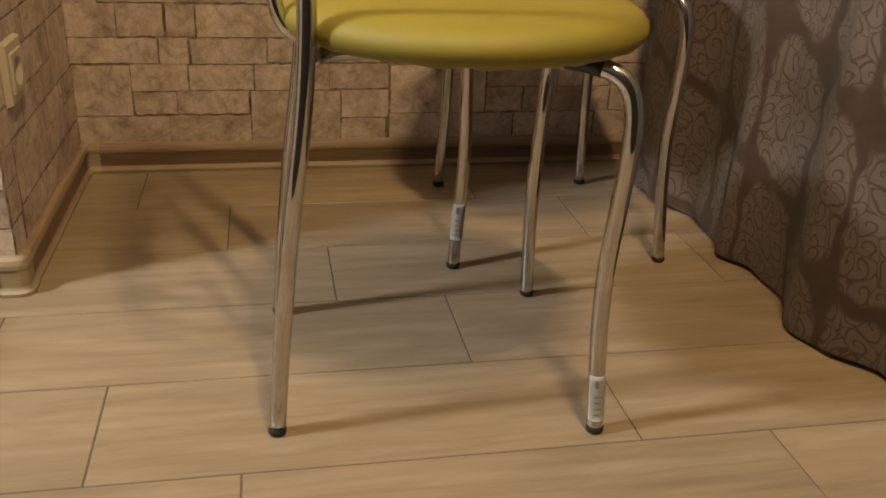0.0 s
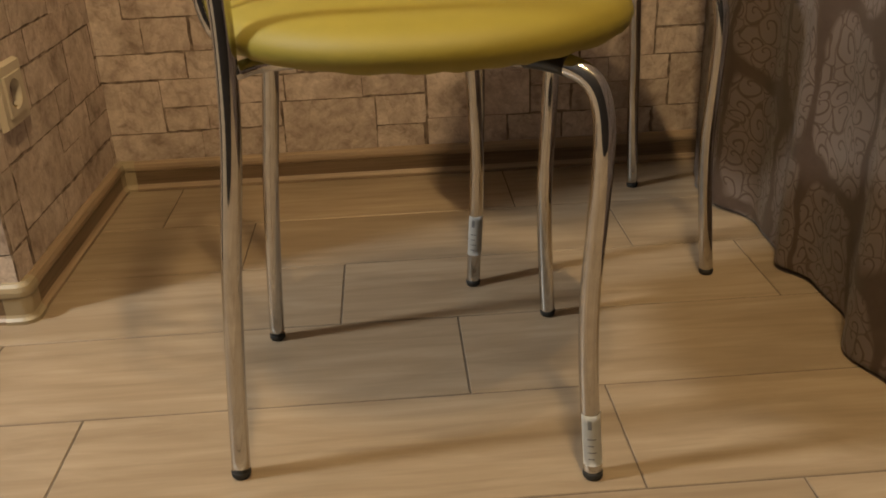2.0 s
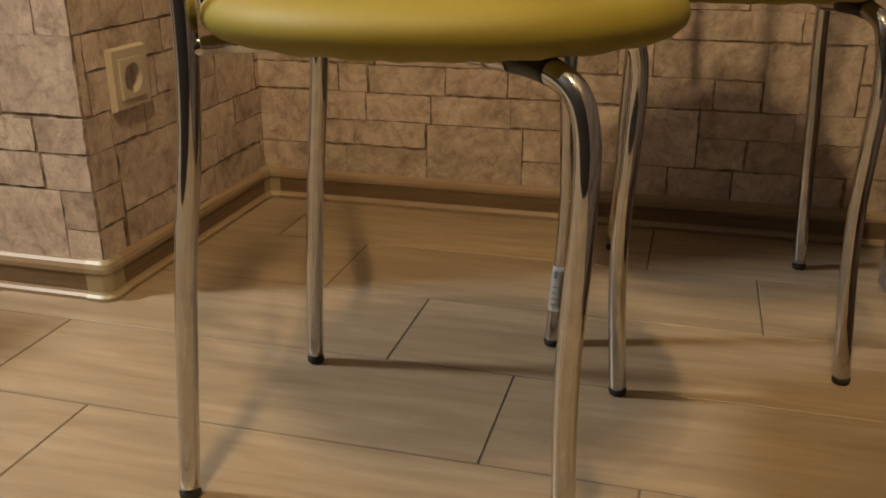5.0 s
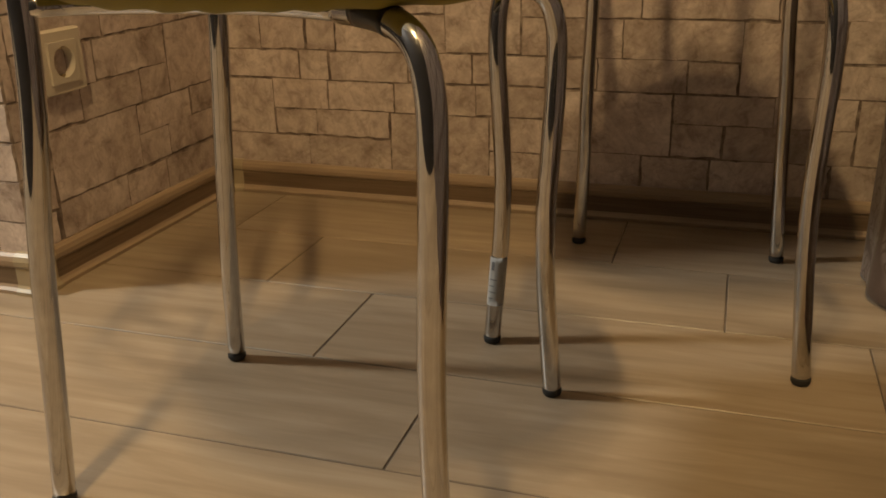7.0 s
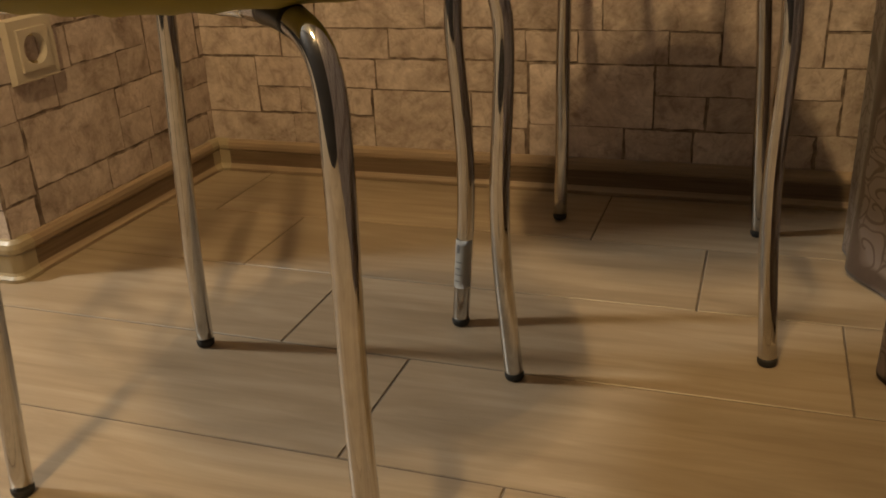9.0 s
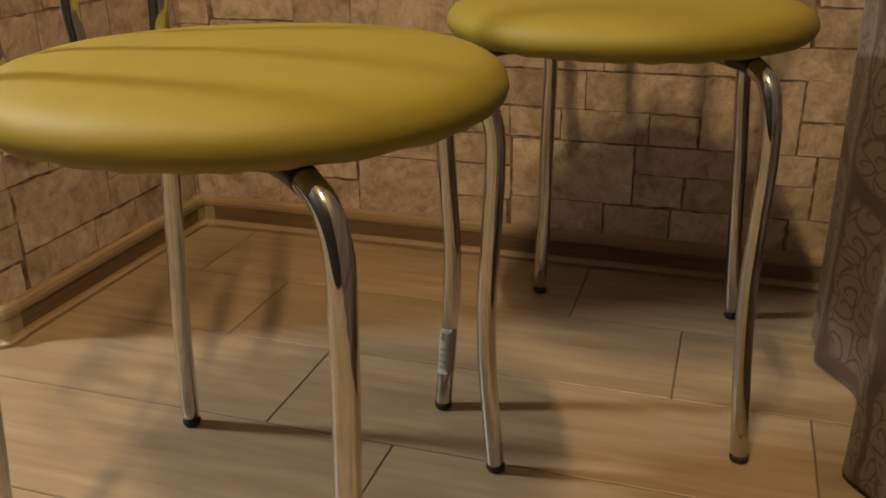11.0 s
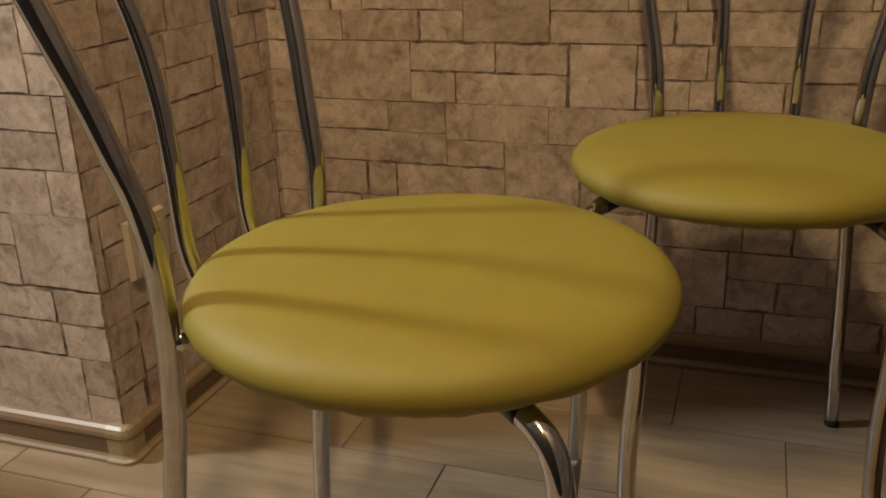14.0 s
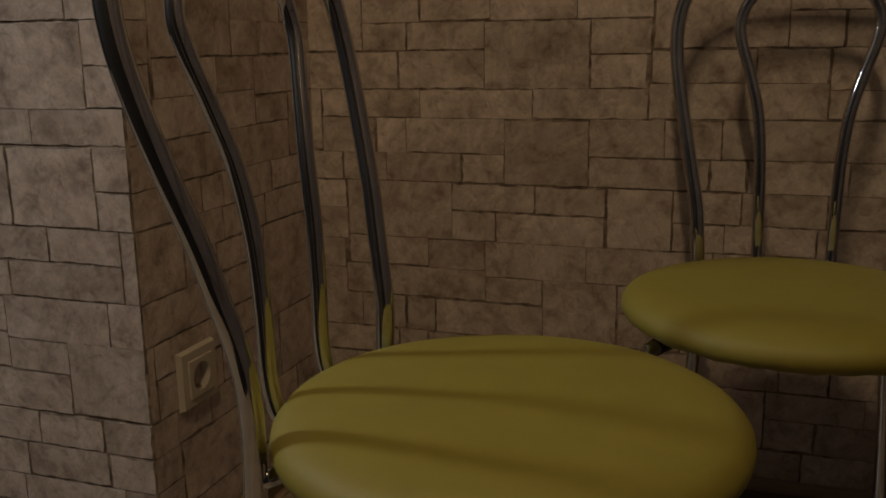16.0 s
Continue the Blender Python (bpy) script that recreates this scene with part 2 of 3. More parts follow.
def smooth_path(points, steps=8):
    """A Catmull-Rom curve through the points."""
    p = [Vector(q) for q in points]
    p = [2 * p[0] - p[1]] + p + [2 * p[-1] - p[-2]]
    out = []
    for i in range(1, len(p) - 2):
        a, b, c, d = p[i - 1 : i + 3]
        for k in range(steps):
            t = k / steps
            out.append(0.5 * (2 * b + (c - a) * t + (2 * a - 5 * b + 4 * c - d) * t * t + (3 * b - a - 3 * c + d) * t ** 3))
    out.append(p[-2].copy())
    return out


def tube(bm, path, radius, sides=20, cap=True):
    rings = []
    tangent = (path[1] - path[0]).normalized()
    side = tangent.orthogonal().normalized()
    for i, p in enumerate(path):
        a, b = path[max(i - 1, 0)], path[min(i + 1, len(path) - 1)]
        tangent = (b - a).normalized()
        side = (side - tangent * side.dot(tangent)).normalized()
        up = tangent.cross(side)
        rings.append([bm.verts.new(p + radius * (math.cos(2 * math.pi * k / sides) * side + math.sin(2 * math.pi * k / sides) * up)) for k in range(sides)])
    for r, s in zip(rings, rings[1:]):
        for k in range(sides):
            bm.faces.new((r[k], r[(k + 1) % sides], s[(k + 1) % sides], s[k]))
    if cap:
        bm.faces.new(rings[0])
        bm.faces.new(rings[-1])
    return bm


def lathe(bm, profile, sides=64, wave=None, cap=True):
    """Turns (radius, z) points about the z axis; wave(angle, r, z) gives a small shift of r and z."""
    rings = []
    for r, z in profile:
        ring = []
        for k in range(sides):
            a = 2 * math.pi * k / sides
            dr, dz = wave(a, r, z) if wave else (0.0, 0.0)
            ring.append(bm.verts.new(((r + dr) * math.cos(a), (r + dr) * math.sin(a), z + dz)))
        rings.append(ring)
    for r, s in zip(rings, rings[1:]):
        for k in range(sides):
            bm.faces.new((r[k], r[(k + 1) % sides], s[(k + 1) % sides], s[k]))
    if cap:
        bm.faces.new(rings[0])
        bm.faces.new(rings[-1])
    return bm


def prism(bm, outline, z0, z1):
    low = [bm.verts.new((x, y, z0)) for x, y in outline]
    high = [bm.verts.new((x, y, z1)) for x, y in outline]
    bm.faces.new(low)
    bm.faces.new(high)
    for k in range(len(low)):
        j = (k + 1) % len(low)
        bm.faces.new((low[k], low[j], high[j], high[k]))
    return bm


# ---- the room ----
ROOM_LEFT, ROOM_FRONT, ROOM_RIGHT, HEIGHT = -3.6, -1.87, 1.36, 2.6
INNER, CORNER = Vector((0.026, 0.0, 0.0)), Vector((0.022, -0.494, 0.0))


def setting(name, bm, mat, label, category="wall"):
    return tagged(link(name, bm, mat, smooth=False), label, category, kind="structure")


wall_north = setting("wall_north", box(bmesh.new(), (-0.2, 0.0, -0.02), (ROOM_RIGHT, 0.12, HEIGHT)), JOINT, "wall covered in beige stone-block paper")
wall_west = setting("wall_west", prism(bmesh.new(), [(INNER.x, 0.0), (CORNER.x, CORNER.y), (ROOM_LEFT, CORNER.y), (ROOM_LEFT, 0.0)], -0.02, HEIGHT), JOINT, "projecting wall covered in beige stone-block paper")
setting("wall_east", box(bmesh.new(), (ROOM_RIGHT, ROOM_FRONT, -0.02), (ROOM_RIGHT + 0.12, 0.12, HEIGHT)), UNLIT, "unseen wall behind the curtain, near-black for the unlit room")
setting("wall_south", box(bmesh.new(), (ROOM_LEFT - 0.12, ROOM_FRONT - 0.12, -0.02), (ROOM_RIGHT + 0.12, ROOM_FRONT, HEIGHT)), UNLIT, "unseen wall, near-black for the unlit room")
setting("wall_far_west", box(bmesh.new(), (ROOM_LEFT - 0.12, ROOM_FRONT, -0.02), (ROOM_LEFT, 0.12, HEIGHT)), UNLIT, "unseen wall, near-black for the unlit room")
# Added block, out of view: keeps the hall bulb off a floor patch.
setting("wall_partition", box(bmesh.new(), (-0.52, -0.87, -0.02), (-0.37, -0.70, 0.56), 0.006), UNLIT, "unseen dark block that shades a floor patch from the hall bulb")
setting("ceiling", box(bmesh.new(), (ROOM_LEFT - 0.12, ROOM_FRONT - 0.12, HEIGHT), (ROOM_RIGHT + 0.12, 0.12, HEIGHT + 0.1)), DIM_CEILING, "unseen ceiling, darkened to grey so it bounces little light", "ceiling")
floor = setting("floor", box(bmesh.new(), (ROOM_LEFT - 0.12, ROOM_FRONT - 0.12, -0.12), (ROOM_RIGHT + 0.12, 0.12, -0.0012)), GROUT, "beige wood-look plank tiles with thin dark grout", "floor")

# ---- skirting ----
SKIRT = [(0.0, 0.0), (0.0175, 0.0), (0.0175, 0.005), (0.0135, 0.0085), (0.0115, 0.012), (0.0115, 0.036), (0.0135, 0.039), (0.0135, 0.045), (0.011, 0.051), (0.006, 0.0545), (0.0, 0.0545)]


def skirting(start, end, normal, name):
    bm = bmesh.new()
    n = Vector(normal).normalized()
    ends = []
    for p in (start, end):
        ends.append([bm.verts.new(Vector(p) + n * d + Vector((0, 0, z))) for d, z in SKIRT])
    bm.faces.new(ends[0])
    bm.faces.new(ends[1])
    for k in range(len(SKIRT)):
        j = (k + 1) % len(SKIRT)
        bm.faces.new((ends[0][k], ends[0][j], ends[1][j], ends[1][k]))
    ob = link(name, bm, SKIRTING, smooth=False)
    ob.data.materials.append(DARK_BAND)
    # faces of the profile's middle band take the darker brown
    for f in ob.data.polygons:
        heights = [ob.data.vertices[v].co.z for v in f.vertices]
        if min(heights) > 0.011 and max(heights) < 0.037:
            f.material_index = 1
    return tagged(ob, "brown wood-look plastic skirting along the stone wall", "baseboard", kind="structure")


WEST_DIR = (CORNER - INNER).normalized()
WEST_NORMAL = Vector((-WEST_DIR.y, WEST_DIR.x, 0))
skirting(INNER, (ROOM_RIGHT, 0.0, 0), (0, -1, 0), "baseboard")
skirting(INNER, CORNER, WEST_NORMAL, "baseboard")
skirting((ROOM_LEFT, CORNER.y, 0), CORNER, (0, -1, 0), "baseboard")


def outer_corner():
    """Cap over the skirting's outer corner, swept round the edge."""
    bm = bmesh.new()
    rings = []
    for k in range(-1, 8):
        if k == -1:
            base, n = CORNER + Vector((-0.022, 0, 0)), Vector((0, -1, 0))
        elif k == 7:
            base, n = CORNER - WEST_DIR * 0.022, WEST_NORMAL
        else:
            a = math.radians(-90 + 90 * k / 6)
            base, n = CORNER, Vector((math.cos(a), math.sin(a), 0))
        rings.append([bm.verts.new(base + n * (d + (0.0022 if d > 0 else 0)) + Vector((0, 0, z * 1.03))) for d, z in SKIRT])
    for r, s in zip(rings, rings[1:]):
        for i in range(len(SKIRT) - 1):
            bm.faces.new((r[i], r[i + 1], s[i + 1], s[i]))
    bm.faces.new(rings[0])
    bm.faces.new(rings[-1])
    return bm


tagged(link("trim", outer_corner(), CORNERCAP, smooth=False), "beige plastic outer corner cap on the skirting", "trim", kind="structure")
bm = bmesh.new()
rings = []
for base, n in ((INNER + Vector((0.034, 0, 0)), Vector((0, -1, 0))), (INNER, Vector((0.0, 0.0, 0))), (INNER + WEST_DIR * 0.034, WEST_NORMAL)):
    if n.length > 0:
        rings.append([bm.verts.new(base + n * (d + (0.0015 if d > 0 else 0)) + Vector((0, 0, z * 1.03))) for d, z in SKIRT])
    else:
        rings.append([bm.verts.new(base + Vector((d + 0.003, -d - 0.003, z * 1.03))) for d, z in SKIRT])
for r, s in zip(rings, rings[1:]):
    for i in range(len(SKIRT) - 1):
        bm.faces.new((r[i], r[i + 1], s[i + 1], s[i]))
tagged(link("trim", bm, CORNERCAP, smooth=False), "beige plastic inner corner cap on the skirting", "trim", kind="structure")

# ---- chairs ----
TUBE, THIN = 0.0095, 0.0078


def mirrored(points, s):
    return [(x, s * y, z) for x, y, z in points]


FRONT_LEG = [(0.072, 0.100, 0.4110), (0.112, 0.130, 0.4110), (0.141, 0.150, 0.400), (0.152, 0.157, 0.373), (0.153, 0.159, 0.33), (0.150, 0.157, 0.27), (0.146, 0.155, 0.20), (0.146, 0.157, 0.13), (0.149, 0.162, 0.06), (0.152, 0.166, 0.006)]
SIDE_RAIL = [(-0.168, 0.1255, 0.394), (-0.135, 0.092, 0.4105), (-0.02, 0.082, 0.4115), (0.088, 0.129, 0.4115)]
REAR_LEG = [(-0.166, 0.121, 0.42), (-0.173, 0.1220, 0.34), (-0.187, 0.1280, 0.234), (-0.199, 0.132, 0.115), (-0.208, 0.1375, 0.006)]
BACK_SIDE = [(-0.165, 0.124, 0.48), (-0.170, 0.128, 0.52), (-0.178, 0.136, 0.56), (-0.186, 0.144, 0.60), (-0.199, 0.155, 0.65), (-0.212, 0.164, 0.70), (-0.223, 0.168, 0.745), (-0.231, 0.163, 0.785), (-0.238, 0.142, 0.822), (-0.242, 0.100, 0.846), (-0.244, 0.052, 0.856)]
INNER_SIDE = [(-0.09, 0.044, 0.4165), (-0.150, 0.045, 0.414), (-0.184, 0.046, 0.427), (-0.196, 0.047, 0.460), (-0.197, 0.048, 0.52), (-0.200, 0.050, 0.58), (-0.208, 0.056, 0.64), (-0.218, 0.069, 0.69), (-0.228, 0.083, 0.735), (-0.234, 0.086, 0.762), (-0.238, 0.075, 0.79), (-0.241, 0.045, 0.812)]


def seat_wave(a, r, z):
    if r > 0.16 and z < 0.424:
        return 0.0012 * math.sin(23 * a) * math.sin(7 * a + 1), 0.0009 * math.sin(31 * a + 2 * math.sin(5 * a))
    return 0.0, 0.0006 * math.sin(3 * a + r * 30)


def bent(points, dx, dy):
    """The tube a little out of true: dx and dy are shifts at seat height and at the foot."""
    out = []
    for x, y, z in points:
        k = min(1.0, z / 0.42)
        out.append((x + dx[1] + (dx[0] - dx[1]) * k, y + dy[1] + (dy[0] - dy[1]) * k, z))
    return out


def chair(m, group, front=((0.0, 0.0), (0.0, 0.0)), rear=((0.0, 0.0), (0.0, 0.0)), seat_at=(0.0, 0.0, -0.002)):
    c = thing("chair", "chrome tube chair with a round olive-yellow vinyl seat", "chair", group, m)
    cushion = [(0.02, 0.4185), (0.16, 0.4185), (0.178, 0.419), (0.1875, 0.4225), (0.193, 0.428), (0.195, 0.4345), (0.1935, 0.4415), (0.188, 0.4485), (0.179, 0.4535), (0.165, 0.4570), (0.14, 0.4595), (0.10, 0.4615), (0.05, 0.4625), (0.01, 0.463)]
    pad = lathe(bmesh.new(), cushion, 96, seat_wave)
    bmesh.ops.translate(pad, vec=seat_at, verts=pad.verts)
    seat = part("seat", pad, VINYL, c, "round padded olive-yellow vinyl cushion")
    part("seat_base", lathe(bmesh.new(), [(0.02, 0.4150), (0.146, 0.4150), (0.150, 0.4165), (0.150, 0.4184), (0.02, 0.4184)], 48), BLACK, seat, "black board under the cushion")
    half = REAR_LEG[::-1] + BACK_SIDE
    full = smooth_path(bent(half + mirrored(half, -1)[::-1], *rear), 7)
    rear_frame = part("rear_frame", tube(bmesh.new(), full, TUBE), CHROME, c, "one chrome tube forming rear legs and outer hoop")
    inner = smooth_path(bent(INNER_SIDE + mirrored(INNER_SIDE, -1)[::-1], *rear), 6)
    part("inner_hoop", tube(bmesh.new(), inner, THIN), CHROME, c, "inner chrome hoop of the backrest")
    for s in (1, -1):
        front_path, rear_path = bent(mirrored(FRONT_LEG, s), *front), bent(mirrored(REAR_LEG, s), *rear)
        leg = part("leg", tube(bmesh.new(), smooth_path(front_path, 8), TUBE), CHROME, c)
        rail = smooth_path([Vector(rear_path[0]) + Vector((0.003, -0.001 * s, -0.009))] + mirrored(SIDE_RAIL, s)[1:3] + [front_path[0]], 6)
        part("side_rail", tube(bmesh.new(), rail, THIN), CHROME, c)
        # Dark reflection at the top of the bend, laid on as black tube.
        part("bracket", tube(bmesh.new(), smooth_path(front_path, 8)[4:12], TUBE + 0.0004), BLACK, leg, "dark reflection on the chrome under the seat, drawn as black tube")
        for who, path in ((leg, front_path), (rear_frame, rear_path)):
            x, y, z = path[-1]
            bm = lathe(bmesh.new(), [(0.006, 0.0), (0.0085, 0.0006), (0.0098, 0.003), (0.0100, 0.0075), (0.0094, 0.0085)], 20)
            bmesh.ops.translate(bm, vec=(x, y, 0), verts=bm.verts)
            part("foot_cap", bm, RUBBER, who, "black rubber foot")
    c["front_path"] = [v for q in bent(mirrored(FRONT_LEG, -1), *front) for v in q]
    return c


def sticker(owner):
    """A paper label wrapped round the lower end of one front leg, with bars for its print."""
    flat = list(owner["front_path"])
    path = [Vector(flat[k : k + 3]) for k in range(0, len(flat), 3)]
    a = path[-1]

    def at(z):
        for p, q in zip(path, path[1:]):
            if q.z <= z <= p.z:
                return q.lerp(p, (z - q.z) / (p.z - q.z))
        return a

    def patch(name, mat, z0, z1, a0, a1, r, parent, label):
        bm = bmesh.new()
        rows = []
        for i in range(9):
            z = z0 + (z1 - z0) * i / 8
            p = at(z)
            rows.append([bm.verts.new(p + Vector((r * math.cos(radians(a0 + (a1 - a0) * k / 12)), r * math.sin(radians(a0 + (a1 - a0) * k / 12)), 0))) for k in range(13)])
        for r0, r1 in zip(rows, rows[1:]):
            for k in range(12):
                bm.faces.new((r0[k], r0[k + 1], r1[k + 1], r1[k]))
        bmesh.ops.solidify(bm, geom=list(bm.faces), thickness=-0.0002)
        return part(name, bm, mat, parent, label)

    leg = [o for o in owner.children if o.name.startswith("leg") and min(v.co.y for v in o.data.vertices) < -0.14 and max(v.co.x for v in o.data.vertices) > 0.1][0]
    return leg, patch


CHAIR_GROUP = "chrome chairs with olive seats"
chair_a = chair(pose(0.577, -0.743, 0, 0, 0, -2.0), CHAIR_GROUP, ((-0.009, -0.007), (-0.003, 0.003)), ((-0.002, 0.0), (-0.006, 0.003)), (0.0, -0.0065, -0.002))
chair_b = chair(pose(0.807, -0.338, 0, 0, 0, -91.8), CHAIR_GROUP, ((-0.008, -0.006), (0.0, 0.002)), ((0.0, 0.004), (0.0, 0.003)))
STICKERS = ((chair_a, -160, 10, 0.018), (chair_b, -80, 80, 0.048))
for owner, a0, a1, z0 in STICKERS:
    leg, patch = sticker(owner)
    label = patch("sticker", PAPER, z0, z0 + 0.057, a0, a1, 0.0098, leg, "white paper label with grey print")
    patch("print_bar", PRINT, z0 + 0.042, z0 + 0.052, a0 + 45, a0 + 68, 0.0101, label, "")
    for k in range(4):
        patch("print_bar", PRINT, z0 + 0.008 + 0.0075 * k, z0 + 0.0093 + 0.0075 * k, a0 + 40, a0 + 75 + 14 * (k % 2), 0.0101, label, "")

# ---- socket ----
sock = thing("wall_socket", "ivory plastic power socket on the stone wall", "socket")
SOCK_Y, SOCK_Z = -0.393, 0.288
foot_point = INNER + WEST_DIR * (-SOCK_Y) + Vector((0, 0, SOCK_Z))
z_axis, y_axis = WEST_NORMAL, Vector((0, 0, 1))
x_axis = y_axis.cross(z_axis)
sock.matrix_basis = Matrix.Translation(foot_point + WEST_NORMAL * 0.002) @ Matrix((x_axis, y_axis, z_axis)).transposed().to_4x4()


def ring_plate(half, hole, z0, z1, bevel):
    """A square plate with a round opening."""
    bm = bmesh.new()
    n = 48
    loops = []
    for r, z in ((hole, z0), (hole, z1), (None, z1), (None, z0)):
        loop = []
        for k in range(n):
            a = 2 * math.pi * k / n + math.pi / 4
            if r:
                loop.append(bm.verts.new((r * math.cos(a), r * math.sin(a), z)))
            else:
                d = (half - (bevel if z == z1 else 0)) / max(abs(math.cos(a)), abs(math.sin(a)))
                loop.append(bm.verts.new((d * math.cos(a), d * math.sin(a), z)))
        loops.append(loop)
    for r, s in zip(loops, loops[1:] + loops[:1]):
        for k in range(n):
            bm.faces.new((r[k], r[(k + 1) % n], s[(k + 1) % n], s[k]))
    return bm


part("cover_frame", ring_plate(0.0425, 0.0245, 0.0, 0.0085, 0.003), SOCKET, sock, smooth=False)
part("inner_plate", ring_plate(0.0285, 0.0205, 0.002, 0.0115, 0.0015), SOCKET, sock, smooth=False)
well = part("socket_well", lathe(bmesh.new(), [(0.0206, 0.0113), (0.0200, 0.0113), (0.0195, -0.006), (0.0004, -0.006), (0.0004, -0.007), (0.0206, -0.007), (0.0206, 0.0113)], 40, None, False), SOCKET, sock, "round recessed well")
for sx in (-0.0095, 0.0095):
    bm = lathe(bmesh.new(), [(0.0004, -0.0059), (0.0026, -0.0059), (0.0026, -0.0055), (0.0004, -0.0055)], 16)
    bmesh.ops.translate(bm, vec=(sx, 0, 0), verts=bm.verts)
    part("pin_hole", bm, HOLE, well)
for sy in (-0.0175, 0.0175):
    part("earth_clip", box(bmesh.new(), (-0.003, sy - 0.0015, -0.0058), (0.003, sy + 0.0015, 0.008), 0.0006), BRASS, well)

# ---- curtain ----


def curtain():
    bm = bmesh.new()
    uv = bm.loops.layers.uv.new("UVMap")
    nu, nv = 260, 60
    grid = []
    for i in range(nu + 1):
        s = i / nu
        y = -0.10 - 1.75 * s
        col = []
        for j in range(nv + 1):
            z = 0.004 + 2.40 * (j / nv) ** 1.5
            low = math.exp(-z / 0.45)
            fold = 0.019 * math.cos(2 * math.pi * (y + 0.36) / 0.25) + 0.005 * math.sin(2 * math.pi * y / 0.11 + 1.0 + 2 * z)
            x = 1.084 - 0.004 * low + fold * (0.75 + 0.25 * low) - 0.03 * math.exp(-(((y + 0.12) / 0.08) ** 2))
            x += 0.25 * max(0.0, -0.80 - y) * math.exp(y + 0.8)
            x += 0.016 * math.exp(-(((y + 0.50) / 0.10) ** 2))
            lift = 0.004 * math.sin(y * 21) * low
            col.append(bm.verts.new((x, y + 0.012 * math.cos(2 * math.pi * y / 0.29) * low, z + max(0.0, lift))))
        grid.append(col)
    for i in range(nu):
        for j in range(nv):
            f = bm.faces.new((grid[i][j], grid[i + 1][j], grid[i + 1][j + 1], grid[i][j + 1]))
            for loop, (a, b) in zip(f.loops, ((i, j), (i + 1, j), (i + 1, j + 1), (i, j + 1))):
                loop[uv].uv = (a / nu * 2.1, grid[a][b].co.z)
    bmesh.ops.solidify(bm, geom=list(bm.faces), thickness=0.0012)
    return bm


cur = thing("curtain", "brown-mauve damask curtain hanging to the floor", "curtain")
part("cloth", curtain(), CURTAIN, cur)

# ---- floor planks ----
PLANK_LONG, PLANK_WIDE = 0.594, 0.1835


def plank_mesh(length, width):
    bm = bmesh.new()
    g, e = 0.0011, 0.0007
    low = [(g, g), (length - g, g), (length - g, width - g), (g, width - g)]
    top = [(g + e, g + e), (length - g - e, g + e), (length - g - e, width - g - e), (g + e, width - g - e)]
    a = [bm.verts.new((x, y, -0.0030)) for x, y in low]
    b = [bm.verts.new((x, y, -e)) for x, y in low]
    c = [bm.verts.new((x, y, 0.0)) for x, y in top]
    for r, s in ((a, b), (b, c)):
        for k in range(4):
            bm.faces.new((r[k], r[(k + 1) % 4], s[(k + 1) % 4], s[k]))
    bm.faces.new(c)
    me = bpy.data.meshes.new("plank")
    bm.to_mesh(me)
    bm.free()
    me.materials.append(PLANK)
    return me


PLANK_MESH = plank_mesh(PLANK_LONG, PLANK_WIDE)
for row in range(12):
    y_low = -0.0175 - PLANK_WIDE * row
    shift = 0.143 + 0.1555 * (row - 1)
    for col in range(-8, 5):
        x_low = (shift % PLANK_LONG) + col * PLANK_LONG
        if x_low + PLANK_LONG < ROOM_LEFT or x_low > ROOM_RIGHT:
            continue
        ob = new("plank", PLANK_MESH)
        ob.location = (x_low, y_low, 0)
        ob.parent = floor

# ---- stone blocks of the wall covering ----
ROLL, REPEAT, COURSE = 0.5135, 0.6217, 0.979
# rows of blocks on one roll: bottom, top, then the upright joints
LOW_ROWS = (
    (0.047, 0.107, 0.0, 0.195, 0.344),
    (0.045, 0.153, 0.344, 0.5135),
    (0.109, 0.204, 0.030, 0.133),
    (0.109, 0.154, 0.133, 0.211, 0.344),
    (0.156, 0.205, 0.133, 0.235, 0.354, 0.4925, 0.6075),
    (0.207, 0.255, 0.0, 0.185, 0.24, 0.38, 0.4875, 0.603),
    (0.257, 0.316, 0.0, 0.117, 0.200, 0.253, 0.443),
)
MID_ROWS = (
    (0.259, 0.363, 0.443, 0.5655),
    (0.318, 0.371, 0.089, 0.344),
    (0.318, 0.361, 0.344, 0.443),
    (0.3645, 0.4155, 0.0, 0.089),
    (0.4175, 0.4715, 0.0, 0.0945),
    (0.373, 0.423, 0.0945, 0.243, 0.344),
    (0.363, 0.423, 0.344, 0.5135),
    (0.425, 0.522, 0.0945, 0.286),
    (0.425, 0.475, 0.286, 0.361, 0.5425),
    (0.476, 0.522, 0.286, 0.429, 0.5425),
)
TOP_ROWS = (
    (0.524, 0.572, 0.0895, 0.170, 0.304, 0.377),
    (0.524, 0.631, 0.377, 0.5135),
    (0.573, 0.631, 0.052, 0.152, 0.207, 0.377),
    (0.633, 0.680, 0.052, 0.2325, 0.4225, 0.603),
)


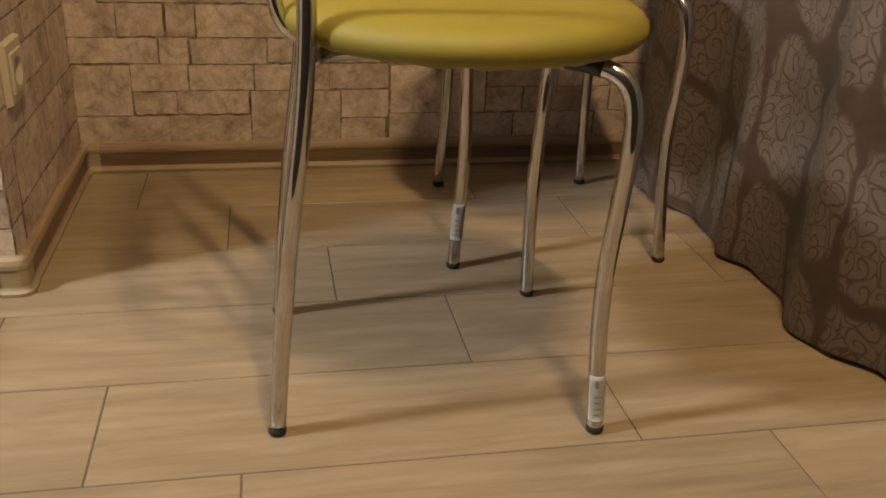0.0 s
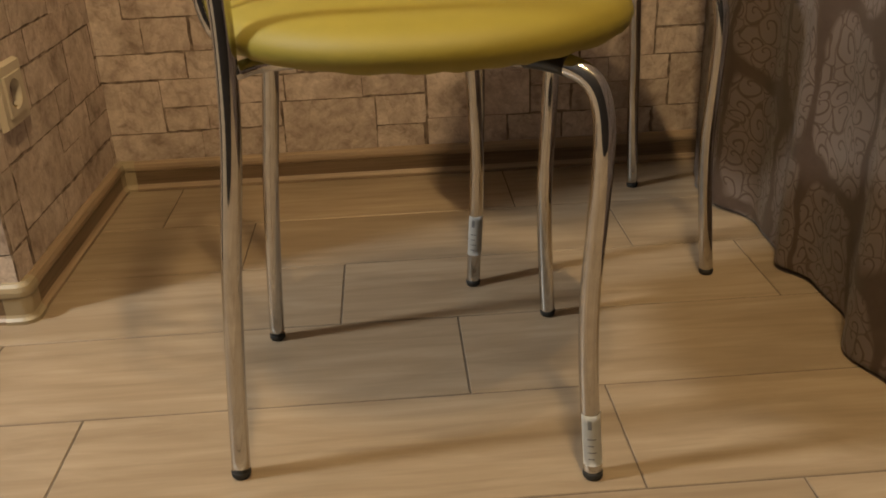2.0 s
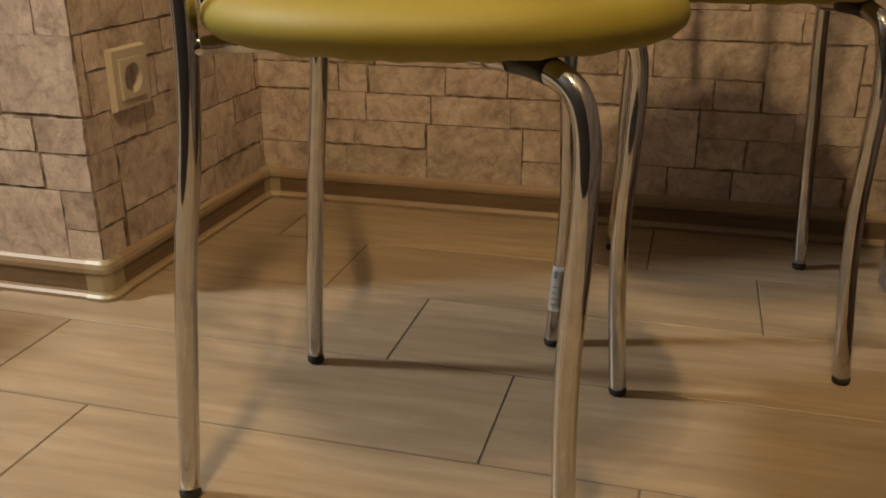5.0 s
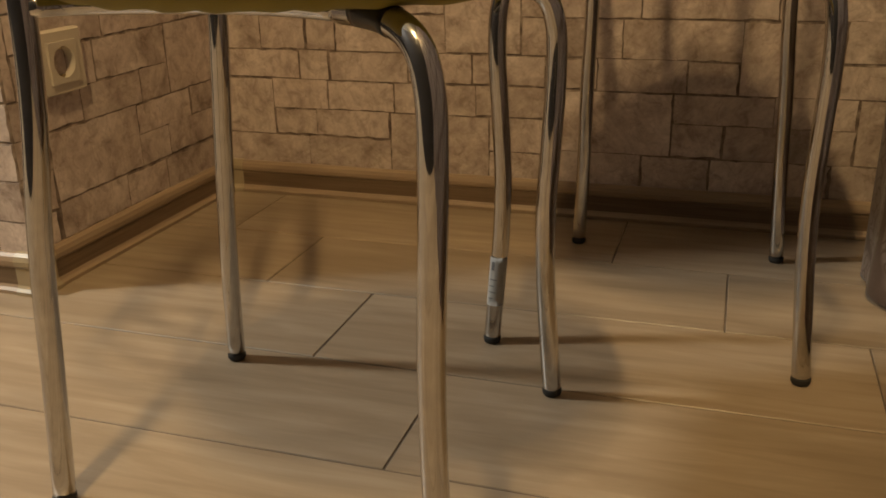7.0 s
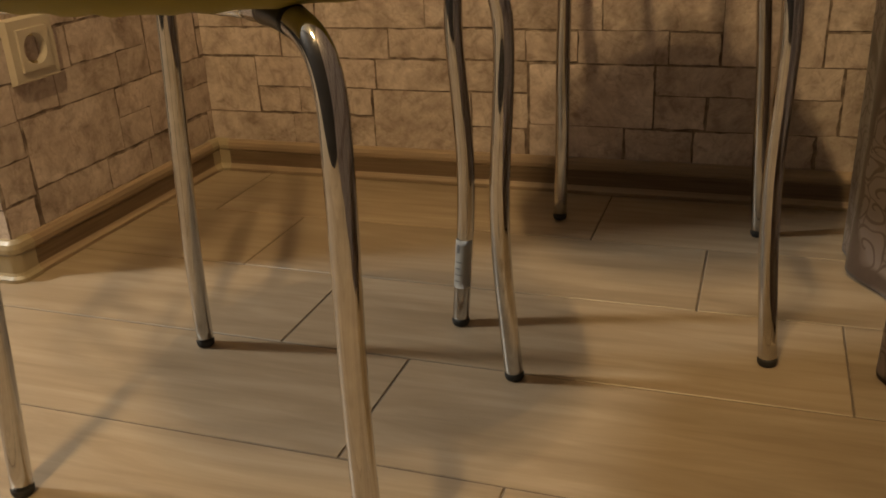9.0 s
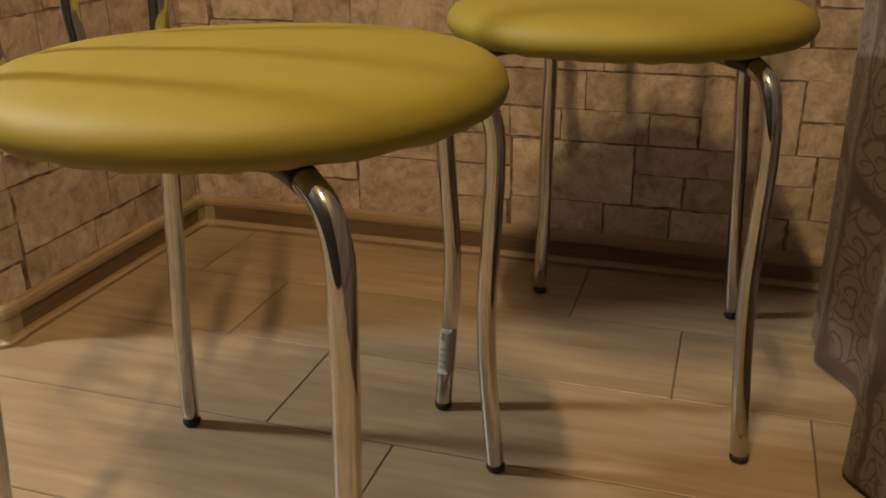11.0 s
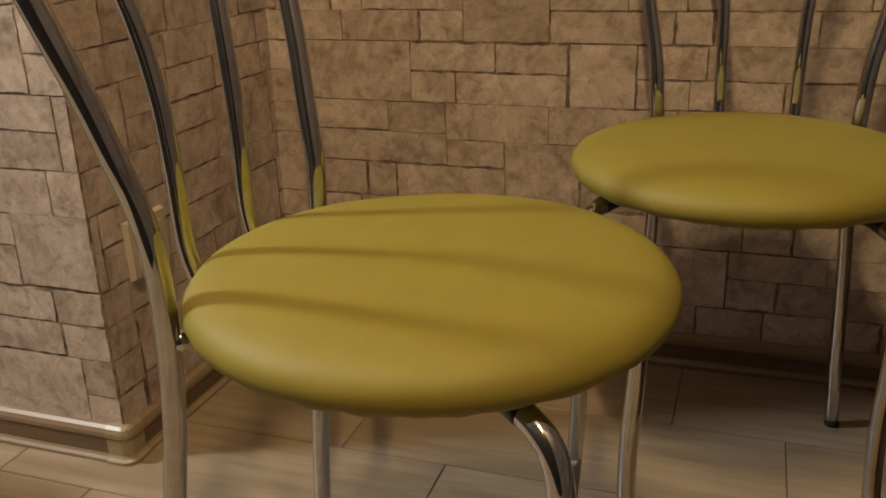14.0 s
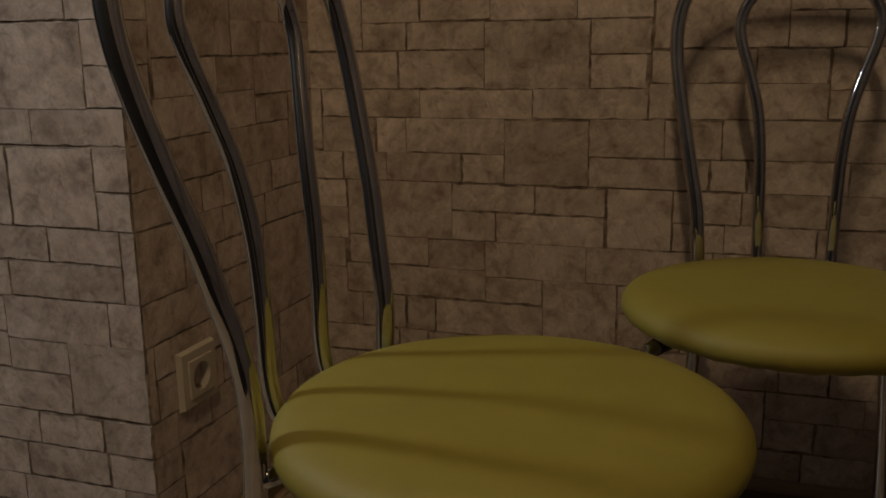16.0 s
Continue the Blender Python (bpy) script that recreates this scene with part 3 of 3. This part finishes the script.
def stone_mesh(width, height, rng):
    """A block with an uneven outline: dark worn sides, a face standing proud."""
    bm = bmesh.new()
    rise = 0.0014
    nx, nz = max(2, round(width / 0.013)), max(2, round(height / 0.013))
    outline = [(width * k / nx, 0, 0, 1) for k in range(nx)] + [(width, height * k / nz, -1, 0) for k in range(nz)]
    outline += [(width * (nx - k) / nx, height, 0, -1) for k in range(nx)] + [(0, height * (nz - k) / nz, 1, 0) for k in range(nz)]
    wear = {side: rng.choice((-0.0006, -0.0005, -0.0002, 0.0004, 0.0010)) for side in ((0, 1), (-1, 0), (0, -1), (1, 0))}
    rings = [[], []]
    for n, (x, z, sx, sz) in enumerate(outline):
        sides = [(sx, sz), outline[n - 1][2:]] if (x in (0, width) and z in (0, height)) else [(sx, sz)]
        px, pz = x, z
        for side in sides:
            cut = 0.0009 + wear[side] + rng.random() ** 2 * (0.0006 if wear[side] < -0.0004 else 0.0024)
            px, pz = px + side[0] * cut, pz + side[1] * cut
        rings[0].append(bm.verts.new((x, z, 0.0002)))
        rings[1].append(bm.verts.new((px, pz, rise)))
    for k in range(len(outline)):
        j = (k + 1) % len(outline)
        bm.faces.new((rings[0][k], rings[0][j], rings[1][j], rings[1][k])).material_index = 1
    bm.faces.new(rings[1])
    me = bpy.data.meshes.new("stone_block")
    bm.to_mesh(me)
    bm.free()
    me.materials.append(STONE)
    me.materials.append(JOINT)
    return me


def lay_stones(wall, start, along, normal, seam, length, z_low, z_high, seed):
    """Blocks on a wall from start, along a level direction. seam: where a roll begins with its pattern at z 0."""
    rng = random.Random(seed)
    turn = Matrix((along, Vector((0, 0, 1)), normal)).transposed().to_4x4()
    for roll in range(-3, 4):
        for lap in range(-3, 4):
            base_u, base_z = seam + roll * ROLL, roll * REPEAT / 2 + lap * REPEAT
            for z0, z1, *joints in LOW_ROWS + MID_ROWS + TOP_ROWS:
                for u0, u1 in zip(joints, joints[1:]):
                    a0, a1 = max(base_u + u0, 0.0), min(base_u + u1, length)
                    b0, b1 = max(base_z + z0 * COURSE - 0.001, z_low), min(base_z + z1 * COURSE + 0.001, z_high)
                    if a1 - a0 < 0.008 or b1 - b0 < 0.008:
                        continue
                    ob = new("stone_block", stone_mesh(a1 - a0, b1 - b0, rng))
                    ob.matrix_basis = Matrix.Translation(Vector(start) + along * a0 + Vector((0, 0, b0))) @ turn
                    ob.parent = wall


lay_stones(wall_north, (0, 0, 0), Vector((1, 0, 0)), Vector((0, -1, 0)), -0.0060, ROOM_RIGHT, 0.03, 1.06, 11)
WEST_LEN = (CORNER - INNER).length
lay_stones(wall_west, CORNER, -WEST_DIR, WEST_NORMAL, -0.0355 - ROLL, WEST_LEN, 0.03, 1.06, 12)
lay_stones(wall_west, (-0.60, CORNER.y, 0), Vector((1, 0, 0)), Vector((0, -1, 0)), 0.57 - ROLL, 0.60 + CORNER.x, 0.03, 1.06, 13)
